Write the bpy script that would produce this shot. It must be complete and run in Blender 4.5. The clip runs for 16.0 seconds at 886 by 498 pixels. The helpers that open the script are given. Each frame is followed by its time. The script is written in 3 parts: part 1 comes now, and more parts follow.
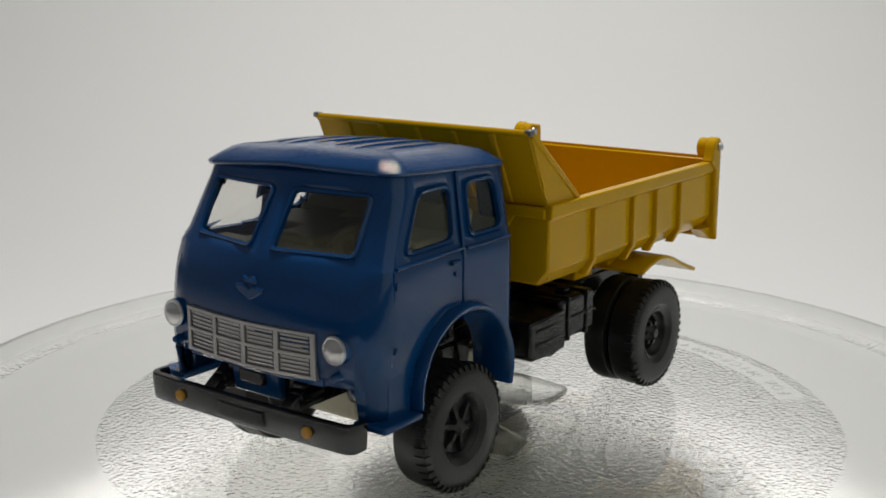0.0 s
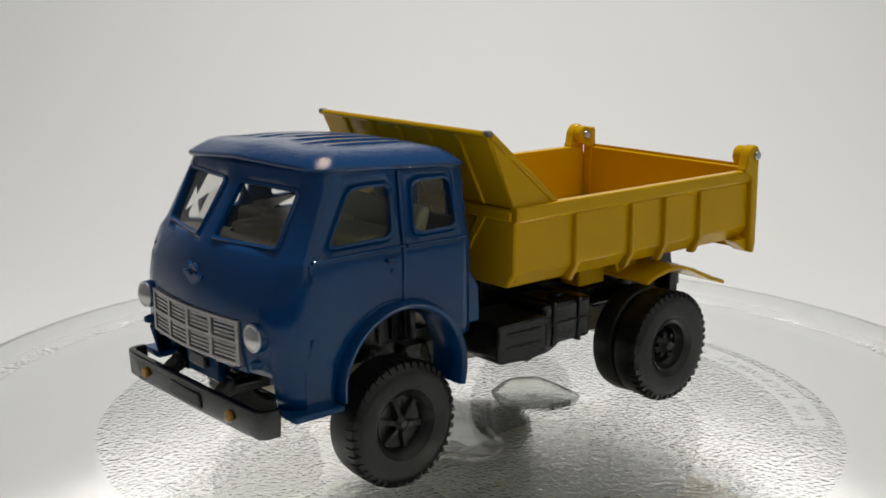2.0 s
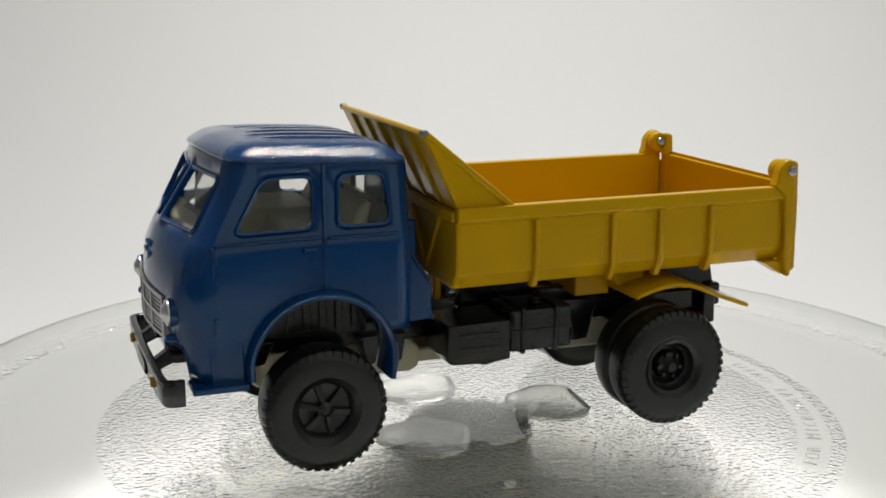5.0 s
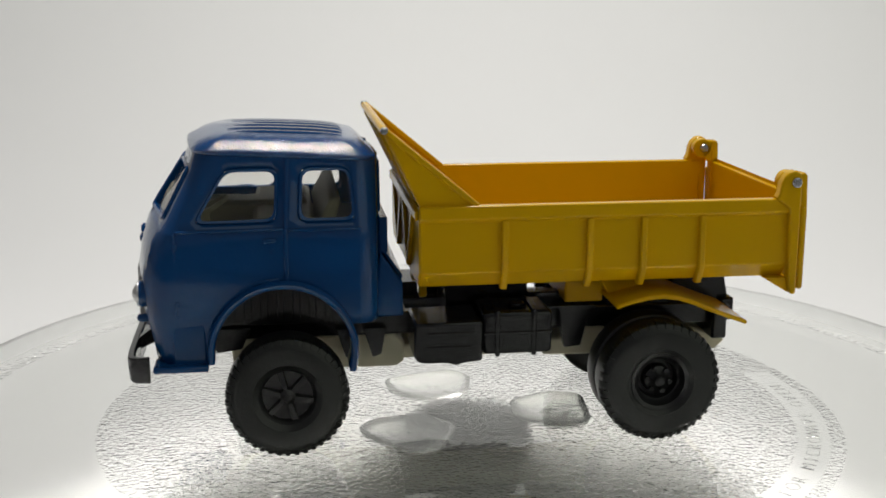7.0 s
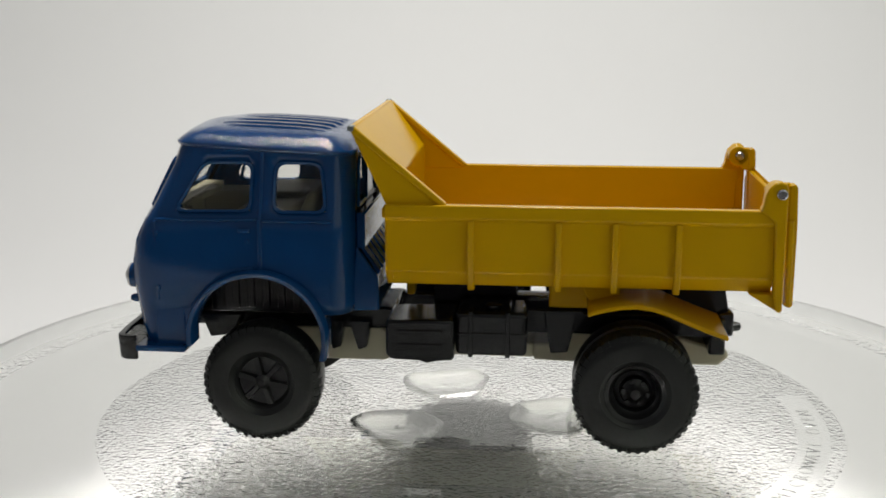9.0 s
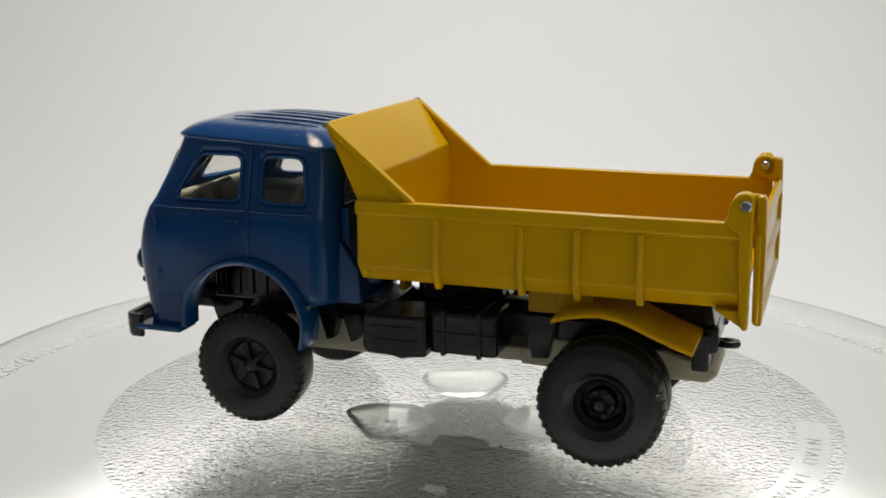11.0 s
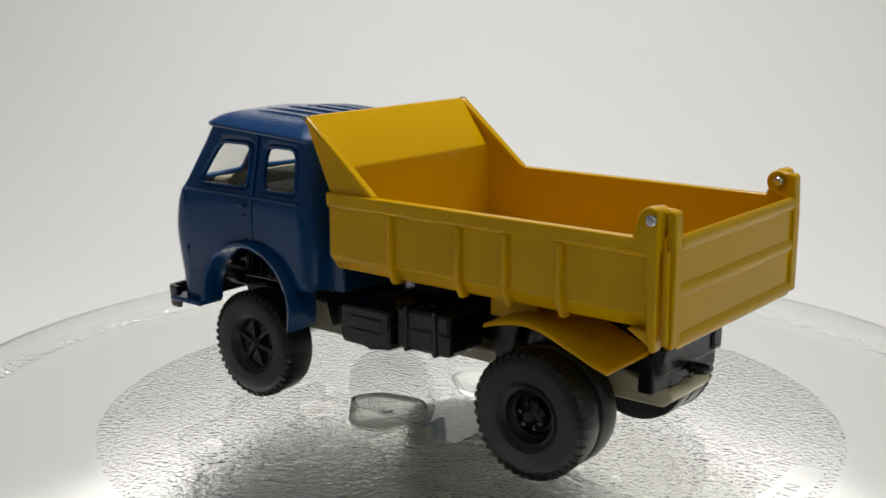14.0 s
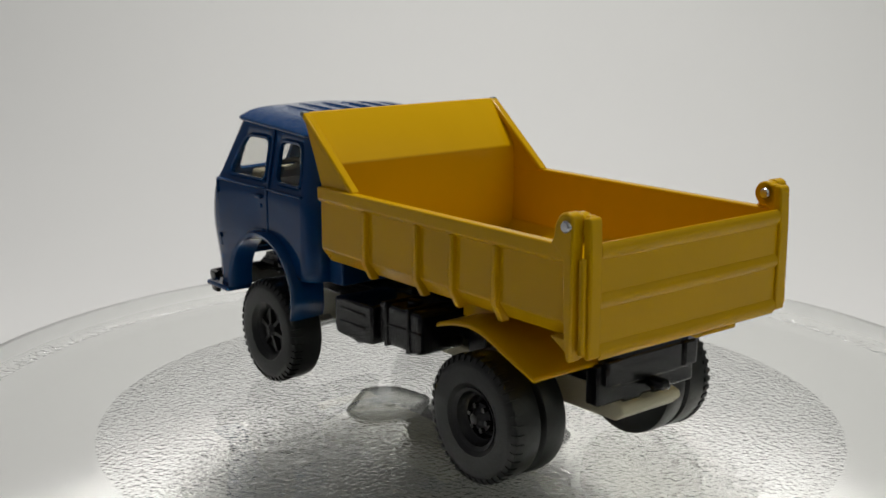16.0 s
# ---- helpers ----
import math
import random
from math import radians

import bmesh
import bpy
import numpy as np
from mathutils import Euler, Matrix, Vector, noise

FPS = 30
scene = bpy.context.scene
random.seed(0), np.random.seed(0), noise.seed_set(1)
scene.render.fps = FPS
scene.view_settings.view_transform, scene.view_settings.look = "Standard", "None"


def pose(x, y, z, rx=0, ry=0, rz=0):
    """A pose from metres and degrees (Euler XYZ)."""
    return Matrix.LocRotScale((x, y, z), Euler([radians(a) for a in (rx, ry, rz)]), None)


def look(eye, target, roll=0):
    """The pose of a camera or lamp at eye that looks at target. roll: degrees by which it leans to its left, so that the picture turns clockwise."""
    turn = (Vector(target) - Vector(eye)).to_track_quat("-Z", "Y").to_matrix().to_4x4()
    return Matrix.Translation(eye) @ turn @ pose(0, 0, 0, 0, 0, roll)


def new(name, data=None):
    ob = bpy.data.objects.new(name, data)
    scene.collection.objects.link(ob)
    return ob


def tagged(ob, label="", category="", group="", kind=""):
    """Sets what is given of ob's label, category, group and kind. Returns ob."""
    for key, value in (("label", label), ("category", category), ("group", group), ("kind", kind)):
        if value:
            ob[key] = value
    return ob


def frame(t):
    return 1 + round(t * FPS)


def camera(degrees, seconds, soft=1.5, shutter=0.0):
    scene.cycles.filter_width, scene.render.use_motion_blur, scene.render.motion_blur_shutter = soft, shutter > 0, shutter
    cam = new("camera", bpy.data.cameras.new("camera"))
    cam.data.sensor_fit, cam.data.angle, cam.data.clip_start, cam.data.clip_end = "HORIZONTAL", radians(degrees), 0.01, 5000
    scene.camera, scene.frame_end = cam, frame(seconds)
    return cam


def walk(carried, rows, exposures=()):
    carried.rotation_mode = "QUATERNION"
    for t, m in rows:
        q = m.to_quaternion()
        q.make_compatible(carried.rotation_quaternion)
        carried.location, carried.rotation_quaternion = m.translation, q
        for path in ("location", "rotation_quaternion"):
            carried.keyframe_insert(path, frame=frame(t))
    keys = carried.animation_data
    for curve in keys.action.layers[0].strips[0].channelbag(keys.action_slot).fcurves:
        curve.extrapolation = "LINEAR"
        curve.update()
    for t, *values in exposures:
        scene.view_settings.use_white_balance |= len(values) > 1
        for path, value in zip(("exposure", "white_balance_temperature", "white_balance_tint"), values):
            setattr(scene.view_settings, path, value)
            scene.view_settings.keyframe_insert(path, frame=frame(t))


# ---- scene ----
cam = camera(40.43, 16.0, soft=1.7)
EYE = pose(0.0, -0.2538, 0.09099, 77.4734, 0.0, 1.295) @ pose(0, 0, 0, 0, 0, 0.061)
walk(cam, [(0.0, EYE), (16.0, EYE)], exposures=[(0.0, -0.02), (4.0, 0.17), (8.0, 0.19), (12.0, 0.18), (14.5, 0.09), (16.0, -0.09)])


def turn_angle(t):
    """Degrees of the turntable at t seconds: a nearly even clockwise turn."""
    return 54.7 - 6.4163 * t - 0.0185 * t * t + 0.0007 * t ** 3


# ---------------------------------------------------------------- light
world = bpy.data.worlds.new("studio_world")
world.use_nodes = True
scene.world = world
world.node_tree.nodes["Background"].inputs[0].default_value = (0.96, 0.95, 1.0, 1)
world.node_tree.nodes["Background"].inputs[1].default_value = 0.12


def area_lamp(name, eye, target, sx, sy, watts, colour):
    d = bpy.data.lights.new(name, "AREA")
    d.shape, d.size, d.size_y, d.energy, d.color = "RECTANGLE", sx, sy, watts, colour
    ob = new(name, d)
    ob.matrix_world = look(eye, target)
    return ob


area_lamp("overhead_lamp", (0.005, 0.16, 0.62), (0.02, 0.21, 0.0), 0.075, 0.07, 2.95, (1.0, 0.97, 0.95))
# added unseen fill at front right, tinted green to lift the camera-facing sides
area_lamp("room_lamp", (1.55, -1.05, 1.4), (0.0, 0.0, 0.0), 3.0, 3.0, 10.8, (0.93, 1.0, 0.80))


# ---------------------------------------------------------------- materials
def material(name, colour, rough=0.4, metal=0.0, grain=0.0, scale=1500.0, vary=0.12, coat=0.0, vscale=90.0, ior=1.45, rvar=0.06, spec=0.5, contrast=1.0):
    m = bpy.data.materials.new(name)
    m.use_nodes = True
    nt = m.node_tree
    b = nt.nodes["Principled BSDF"]
    b.inputs["Metallic"].default_value = metal
    b.inputs["IOR"].default_value = ior
    b.inputs["Specular IOR Level"].default_value = spec
    b.inputs["Coat Weight"].default_value = coat
    b.inputs["Coat Roughness"].default_value = 0.06
    co = nt.nodes.new("ShaderNodeTexCoord")
    n1 = nt.nodes.new("ShaderNodeTexNoise")
    n1.inputs["Scale"].default_value = vscale
    n1.inputs["Detail"].default_value = 6
    nt.links.new(co.outputs["Object"], n1.inputs["Vector"])
    mix = nt.nodes.new("ShaderNodeMix")
    mix.data_type = "RGBA"
    mix.inputs[6].default_value = (*[c * (1 - vary) for c in colour], 1)
    mix.inputs[7].default_value = (*[min(1, c * (1 + vary)) for c in colour], 1)
    sharp = nt.nodes.new("ShaderNodeMapRange")
    sharp.inputs["From Min"].default_value = 0.5 - 0.5 / contrast
    sharp.inputs["From Max"].default_value = 0.5 + 0.5 / contrast
    nt.links.new(n1.outputs["Fac"], sharp.inputs["Value"])
    nt.links.new(sharp.outputs["Result"], mix.inputs[0])
    nt.links.new(mix.outputs[2], b.inputs["Base Color"])
    mr = nt.nodes.new("ShaderNodeMapRange")
    mr.inputs["To Min"].default_value = max(0.02, rough - rvar)
    mr.inputs["To Max"].default_value = rough + rvar
    nt.links.new(n1.outputs["Fac"], mr.inputs["Value"])
    nt.links.new(mr.outputs["Result"], b.inputs["Roughness"])
    if grain:
        n2 = nt.nodes.new("ShaderNodeTexNoise")
        n2.inputs["Scale"].default_value = scale
        n2.inputs["Detail"].default_value = 3
        nt.links.new(co.outputs["Object"], n2.inputs["Vector"])
        bp = nt.nodes.new("ShaderNodeBump")
        bp.inputs["Strength"].default_value = grain
        bp.inputs["Distance"].default_value = 0.0003
        nt.links.new(n2.outputs["Fac"], bp.inputs["Height"])
        nt.links.new(bp.outputs["Normal"], b.inputs["Normal"])
        nt.links.new(bp.outputs["Normal"], b.inputs["Coat Normal"])
    return m


BLUE = material("blue_enamel", (0.003, 0.050, 0.172), 0.10, grain=0.09, scale=1300, vary=0.10, coat=0.0, rvar=0.03, spec=0.45)
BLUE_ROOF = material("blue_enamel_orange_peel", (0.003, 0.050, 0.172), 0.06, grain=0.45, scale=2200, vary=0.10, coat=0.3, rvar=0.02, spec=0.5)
YELLOW = material("yellow_enamel", (0.63, 0.358, 0.001), 0.20, spec=0.20, grain=0.05, scale=700, vary=0.05)
BLACK = material("black_plastic", (0.006, 0.006, 0.007), 0.20, grain=0.10, scale=700, vary=0.2)
RUBBER = material("black_tyre_rubber", (0.012, 0.013, 0.012), 0.36, grain=0.15, scale=1200, vary=0.2)
RIMBLACK = material("black_rim_plastic", (0.012, 0.012, 0.013), 0.33, grain=0.05, vary=0.2)
CREAM = material("cream_plastic", (0.60, 0.56, 0.40), 0.45, grain=0.05, vary=0.06)
INTERIOR = material("drab_plastic_interior", (0.29, 0.265, 0.175), 0.5, grain=0.05, vary=0.1)
SILVER = material("silver_paint", (0.42, 0.41, 0.40), 0.38, metal=0.75, grain=0.2, scale=1600, vary=0.15)
LENS = material("bright_silver_paint", (0.62, 0.61, 0.60), 0.28, metal=0.7, grain=0.1, scale=1200, vary=0.08)
STEEL = material("steel_rivet", (0.55, 0.56, 0.58), 0.25, metal=1.0, vary=0.1)
AMBER = material("amber_paint", (0.55, 0.27, 0.02), 0.35, vary=0.1)
WORN = material("worn_zinc", (0.22, 0.24, 0.22), 0.4, metal=0.6, vary=0.3)
PAPER = material("white_backdrop_paper", (0.80, 0.80, 0.79), 0.85, grain=0.05, scale=500, vary=0.015, vscale=12)


def glass_material(name, rough, bump=0.0, tint=(1, 1, 1), scale=880.0, dist=0.0005, ior=1.5):
    m = bpy.data.materials.new(name)
    m.use_nodes = True
    nt = m.node_tree
    b = nt.nodes["Principled BSDF"]
    b.inputs["Base Color"].default_value = (*tint, 1)
    b.inputs["Roughness"].default_value = rough
    b.inputs["Transmission Weight"].default_value = 1.0
    b.inputs["IOR"].default_value = ior
    if bump:
        co = nt.nodes.new("ShaderNodeTexCoord")
        n = nt.nodes.new("ShaderNodeTexNoise")
        n.inputs["Scale"].default_value = scale
        n.inputs["Detail"].default_value = 0.8
        n.inputs["Distortion"].default_value = 0.3
        nt.links.new(co.outputs["Object"], n.inputs["Vector"])
        bp = nt.nodes.new("ShaderNodeBump")
        bp.inputs["Strength"].default_value = bump
        bp.inputs["Distance"].default_value = dist
        nt.links.new(n.outputs["Fac"], bp.inputs["Height"])
        nt.links.new(bp.outputs["Normal"], b.inputs["Normal"])
    return m


GLASS = glass_material("clear_plate_glass", 0.01, tint=(0.905, 0.915, 0.898))
PEBBLED = glass_material("pebbled_plate_glass", 0.07, bump=0.27, scale=1000, tint=(0.905, 0.915, 0.898))
KNURLED = glass_material("knurled_plate_glass", 0.08, bump=0.9, tint=(0.90, 0.91, 0.89), scale=800)
LUG = glass_material("frosted_lug_glass", 0.22, bump=0.25, tint=(0.90, 0.91, 0.89), scale=600)
RIM = glass_material("worn_rim_glass", 0.45, tint=(0.905, 0.915, 0.898))
PANE = glass_material("window_plastic", 0.03, ior=1.3, tint=(0.90, 0.90, 0.88))


# ---------------------------------------------------------------- mesh helpers (millimetres)
MM = 0.001


def part(name, bm, mat, parent, label="", smooth=35.0, bevel=0.0, segs=2, at=None, recalc=True):
    """One mesh object out of a bmesh in millimetres, under a thing or a part."""
    if recalc:
        bmesh.ops.recalc_face_normals(bm, faces=bm.faces)
    for v in bm.verts:
        v.co *= MM
    me = bpy.data.meshes.new(name)
    bm.to_mesh(me)
    bm.free()
    for m in (mat if isinstance(mat, (list, tuple)) else [mat]):
        me.materials.append(m)
    for p in me.polygons:
        p.use_smooth = True
    me.set_sharp_from_angle(angle=radians(smooth))
    ob = new(name, me)
    if parent is not None:
        ob.parent = parent
    if at is not None:
        ob.matrix_basis = at
    if label:
        ob["label"] = label
    if bevel:
        md = ob.modifiers.new("rounded_edges", "BEVEL")
        md.width, md.segments, md.limit_method, md.angle_limit = bevel * MM, segs, "ANGLE", radians(35)
    return ob


def box(bm, x0, x1, y0, y1, z0, z1):
    v = [bm.verts.new((x, y, z)) for x in (x0, x1) for y in (y0, y1) for z in (z0, z1)]
    for f in ((0, 1, 3, 2), (4, 6, 7, 5), (0, 4, 5, 1), (2, 3, 7, 6), (0, 2, 6, 4), (1, 5, 7, 3)):
        bm.faces.new([v[i] for i in f])
    return bm


def boxes(*dims):
    bm = bmesh.new()
    for d in dims:
        box(bm, *d)
    return bm


def prism(bm, poly, d0, d1, axis="y"):
    """Extrudes a polygon; poly is (x, z) for axis y, (y, z) for axis x, (x, y) for axis z."""
    def place(a, b, d):
        return {"y": (a, d, b), "x": (d, a, b), "z": (a, b, d)}[axis]
    lo = [bm.verts.new(place(a, b, d0)) for a, b in poly]
    hi = [bm.verts.new(place(a, b, d1)) for a, b in poly]
    n = len(poly)
    bm.faces.new(lo)
    bm.faces.new(hi[::-1])
    for i in range(n):
        bm.faces.new((lo[i], hi[i], hi[(i + 1) % n], lo[(i + 1) % n]))
    return bm


def cyl(bm, centre, r, d0, d1, axis="y", n=24, r2=None):
    cx, cy = centre
    r2 = r if r2 is None else r2
    ring = [(math.cos(2 * math.pi * i / n), math.sin(2 * math.pi * i / n)) for i in range(n)]
    def place(a, b, d):
        return {"y": (a, d, b), "x": (d, a, b), "z": (a, b, d)}[axis]
    lo = [bm.verts.new(place(cx + r * c, cy + r * s, d0)) for c, s in ring]
    hi = [bm.verts.new(place(cx + r2 * c, cy + r2 * s, d1)) for c, s in ring]
    bm.faces.new(lo)
    bm.faces.new(hi[::-1])
    for i in range(n):
        bm.faces.new((lo[i], hi[i], hi[(i + 1) % n], lo[(i + 1) % n]))
    return bm


def lathe(bm, profile, axis="z", n=64, closed=True):
    """Turns a profile of (radius, height) about an axis."""
    rings = []
    for i in range(n):
        c, s = math.cos(2 * math.pi * i / n), math.sin(2 * math.pi * i / n)
        rings.append([bm.verts.new((r * c, r * s, h) if axis == "z" else (r * c, h, r * s)) for r, h in profile])
    m = len(profile)
    for i in range(n):
        a, b = rings[i], rings[(i + 1) % n]
        for j in range(m if closed else m - 1):
            k = (j + 1) % m
            bm.faces.new((a[j], b[j], b[k], a[k]))
    bmesh.ops.remove_doubles(bm, verts=bm.verts, dist=1e-5)
    return bm


def rounded(corners, r, n=5):
    """A planar 3D polygon with its corners rounded to radius r."""
    out = []
    m = len(corners)
    for i in range(m):
        p, a, b = Vector(corners[i]), Vector(corners[i - 1]), Vector(corners[(i + 1) % m])
        da, db = (a - p).normalized(), (b - p).normalized()
        p0, p1 = p + da * r, p + db * r
        for k in range(n + 1):
            t = k / n
            out.append(p0 * (1 - t) ** 2 + p * 2 * t * (1 - t) + p1 * t * t)
    return out


def ring_frame(corners, grow, shrink, r, out, depth, proud):
    """A raised rounded frame round an opening; out is the outward normal."""
    c = sum((Vector(q) for q in corners), Vector()) / len(corners)
    out = Vector(out).normalized()

    def sized(d):
        res = []
        m = len(corners)
        for i in range(m):
            p, a, b = Vector(corners[i]), Vector(corners[i - 1]), Vector(corners[(i + 1) % m])
            e1, e2 = (p - a).normalized(), (p - b).normalized()
            res.append(p + (e1 + e2) * d)
        return res
    o, i = rounded(sized(grow), r + grow), rounded(sized(-shrink), max(0.3, r - shrink * 0.5))
    bm = bmesh.new()
    loops = [[bm.verts.new(p - out * depth) for p in o], [bm.verts.new(p + out * proud * 0.6) for p in o],
             [bm.verts.new(p * 0.7 + q * 0.3 + out * proud) for p, q in zip(o, i)],
             [bm.verts.new(q + out * proud * 0.5) for q in i], [bm.verts.new(q - out * depth) for q in i]]
    n = len(o)
    for a, b in zip(loops, loops[1:] + loops[:1]):
        for k in range(n):
            bm.faces.new((a[k], a[(k + 1) % n], b[(k + 1) % n], b[k]))
    return bm


def mirrored(f):
    """Calls f for both sides, -1 and 1."""
    return [f(s) for s in (-1, 1)]


# ---------------------------------------------------------------- setting: white sweep
def backdrop():
    bm = bmesh.new()
    prof = [(-300, -50), (-180, -50), (-60, -50), (50, -50), (150, -50), (300, -50)]
    R, y0 = 380, 300
    prof += [(y0 + R * math.sin(a), -50 + R - R * math.cos(a)) for a in [math.pi / 2 * k / 24 for k in range(1, 25)]]
    prof += [(y0 + R, 450)]
    rows = [[bm.verts.new((x, y, z)) for x in (-2200, -900, -300, 0, 300, 900, 2200)] for y, z in prof]
    for a, b in zip(rows, rows[1:]):
        for i in range(6):
            bm.faces.new((a[i], a[i + 1], b[i + 1], b[i]))
    ob = part("backdrop", bm, PAPER, None, smooth=80, recalc=False)
    tagged(ob, "seamless white paper sweep under and behind the turntable", "backdrop", kind="structure")


backdrop()
TABLE = material("dark_wood_table", (0.07, 0.055, 0.045), 0.5, grain=0.1, scale=60, vary=0.3, vscale=20)
tagged(part("table", boxes((-2500, 2500, -2600, 2600, -90, -52)), TABLE, None), "dark wooden table under the paper", "table", kind="structure")


# ---------------------------------------------------------------- glass plate
LUGS = (109.5, 219.5, -5.5)


def plate():
    thing = new("glass_plate")
    tagged(thing, "round clear glass microwave plate with pebbled underside", "plate")
    bm = bmesh.new()
    top = [(0.0, 0.0), (40, 0.0), (80, 0.0), (92, 0.0), (104, 0.0), (110, 0.0), (114, 0.05), (116, 0.3), (117, 1.0), (117.9, 2.3), (118.4, 3.0), (119.2, 3.35), (119.9, 3.1), (120.1, 2.4)]
    low = [(119.9, 1.2), (119.0, -0.8), (118.0, -2.5), (116.5, -3.8), (114.5, -4.6), (112.0, -4.9), (104, -5.0), (92, -5.0), (80, -5.0), (77, -5.0), (70.4, -5.0), (60, -5.0), (45, -5.0)] + [(30.0 - i, -5.0) for i in range(0, 26)] + [(0.0, -5.0)]
    lathe(bm, top + low, n=160, closed=False)
    bmesh.ops.recalc_face_normals(bm, faces=bm.faces)
    for f in bm.faces:
        c = f.calc_center_median()
        r = math.hypot(c.x, c.y)
        if c.z > -1 and r > 115.0:
            f.material_index = 3
        if c.z < -3 and 112.0 < r < 117.0:
            f.material_index = 2
        a0 = math.degrees(math.atan2(c.y, c.x))
        if c.z < -4.95 and r < 80 and (r < 70.5 or 77 < r < 80 or not -50 < a0 < 12):
            f.material_index = 1
            for a in LUGS:
                u, v = c.x * math.cos(radians(a)) + c.y * math.sin(radians(a)), c.y * math.cos(radians(a)) - c.x * math.sin(radians(a))
                if 9.4 < u < 26.4 and abs(v) < min(10.8, 5.0 + (u - 9.4) * 0.57):
                    f.material_index = 0
    disc = part("disc", bm, [GLASS, PEBBLED, KNURLED, RIM], thing, smooth=25)
    disc.visible_shadow = False
    # three coupling lugs under the centre
    for a in LUGS:
        bm = bmesh.new()
        lo = rounded([(9.4, -5.2, 0), (19.5, -11.0, 0), (26.4, -8.6, 0), (26.4, 8.6, 0), (19.5, 11.0, 0), (9.4, 5.2, 0)], 3.0, 6)
        cx = 18.0
        levels = [(1.0, -5.05), (0.97, -6.0), (0.88, -6.8), (0.76, -7.1)]
        rings = [[bm.verts.new((cx + (q.x - cx) * k, q.y * k, z)) for q in lo] for k, z in levels]
        bm.faces.new(rings[0])
        bm.faces.new(rings[-1][::-1])
        for r0, r1 in zip(rings, rings[1:]):
            for k in range(len(lo)):
                bm.faces.new((r0[k], r1[k], r1[(k + 1) % len(lo)], r0[(k + 1) % len(lo)]))
        lug = part("coupling_lug", bm, LUG, thing, "moulded glass drive lug", smooth=40, at=pose(0, 0, 0, 0, 0, a))
        lug.visible_shadow = False
        pip = part("pip", lathe(bmesh.new(), [(0, -7.75), (0.7, -7.65), (1.2, -7.35), (1.4, -7.12)], n=20, closed=False), GLASS, lug, at=pose(0.018, 0, 0))
        pip.visible_shadow = False
    # moulded lettering on the underside
    for i, ch in enumerate("FOR MICROWAVE OVEN"):
        if ch == " ":
            continue
        cu = bpy.data.curves.new("moulded_letter", "FONT")
        cu.body, cu.size, cu.extrude, cu.align_x, cu.align_y = ch, 4.3 * MM, 0.08 * MM, "CENTER", "CENTER"
        cu.offset = -0.00011
        tmp = new("letter_source", cu)
        me = bpy.data.meshes.new_from_object(tmp.evaluated_get(bpy.context.evaluated_depsgraph_get()))
        bpy.data.objects.remove(tmp)
        me.materials.append(GLASS)
        ob = new("moulded_letter", me)
        ob.parent = thing
        a = -45.8 + 2.85 * i
        ob.matrix_basis = pose(0, 0, 0, 0, 0, a) @ pose(0.0738, 0, -0.00506, 0, 0, 90)
        ob.visible_shadow = False
    return thing


PLATE = plate()


def turntable_base():
    """Drive drum under the plate, on a low round foot."""
    thing = new("turntable_base")
    thing.matrix_basis = pose(0, 0, -0.050)
    tagged(thing, "grey motorised turntable base under the glass plate", "turntable")
    part("drive_disc", lathe(bmesh.new(), [(0, 42.0), (13.2, 42.0), (13.9, 41.5), (14.0, 39.0), (0, 39.0)], n=64, closed=False), DRUM, thing, "grey drive disc with the pebbled glass's refraction painted on as mottle")
    part("drive_cone", lathe(bmesh.new(), [(0, 39.0), (10.0, 39.0), (17.0, 33.5), (30.0, 26.0), (46.0, 20.5), (64.0, 18.05), (0, 18.05)], n=96, closed=False), WHITE, thing, "grey plastic cone", smooth=60)
    part("foot", lathe(bmesh.new(), [(0, 18.0), (68, 18.0), (71, 16.0), (72, 0.0), (0, 0.0)], n=96, closed=False), WHITE, thing, "round grey plastic foot")


WHITE = material("grey_base_plastic", (0.42, 0.42, 0.40), 0.5, grain=0.05, vary=0.04)
# the mottle paints in the light and dark network refracted by the pebbled glass
DRUM = material("grey_drum_painted_refraction", (0.10, 0.10, 0.095), 0.5, grain=1.0, scale=600, vary=0.5, vscale=520, contrast=3.0)
turntable_base()

# ---------------------------------------------------------------- toy truck
TRUCK = new("toy_dump_truck")
tagged(TRUCK, "blue and yellow die-cast toy dump truck on the glass plate", "toy truck")


# wheels
def tyre_mesh(bm, R, w, n=64):
    h = w / 2
    prof = [(R * 0.47, -h * 0.74), (R * 0.56, -h * 0.96), (R * 0.80, -h), (R * 0.90, -h * 0.93), (R * 0.965, -h * 0.78),
            (R * 0.985, -h * 0.4), (R * 0.985, h * 0.4), (R * 0.965, h * 0.78), (R * 0.90, h * 0.93), (R * 0.80, h), (R * 0.56, h * 0.96), (R * 0.47, h * 0.74)]
    return lathe(bm, prof, axis="y", n=n)


def tread_mesh(bm, R, w):
    h = w / 2
    q = [(R * rr, -h * yy) for rr, yy in ((0.90, 0.99), (0.975, 0.90), (1.0, 0.72), (1.0, 0.38), (0.96, 0.38), (0.88, 0.80))]
    m = len(q)
    for i in range(42):
        a = 2 * math.pi * i / 42
        c, s = math.cos(a), math.sin(a)
        lo, hi = [[bm.verts.new((r * c - t * s, y, r * s + t * c)) for r, y in q] for t in (-0.42, 0.42)]
        bm.faces.new(lo)
        bm.faces.new(hi[::-1])
        for k in range(m):
            bm.faces.new((lo[k], hi[k], hi[(k + 1) % m], lo[(k + 1) % m]))
    return bm


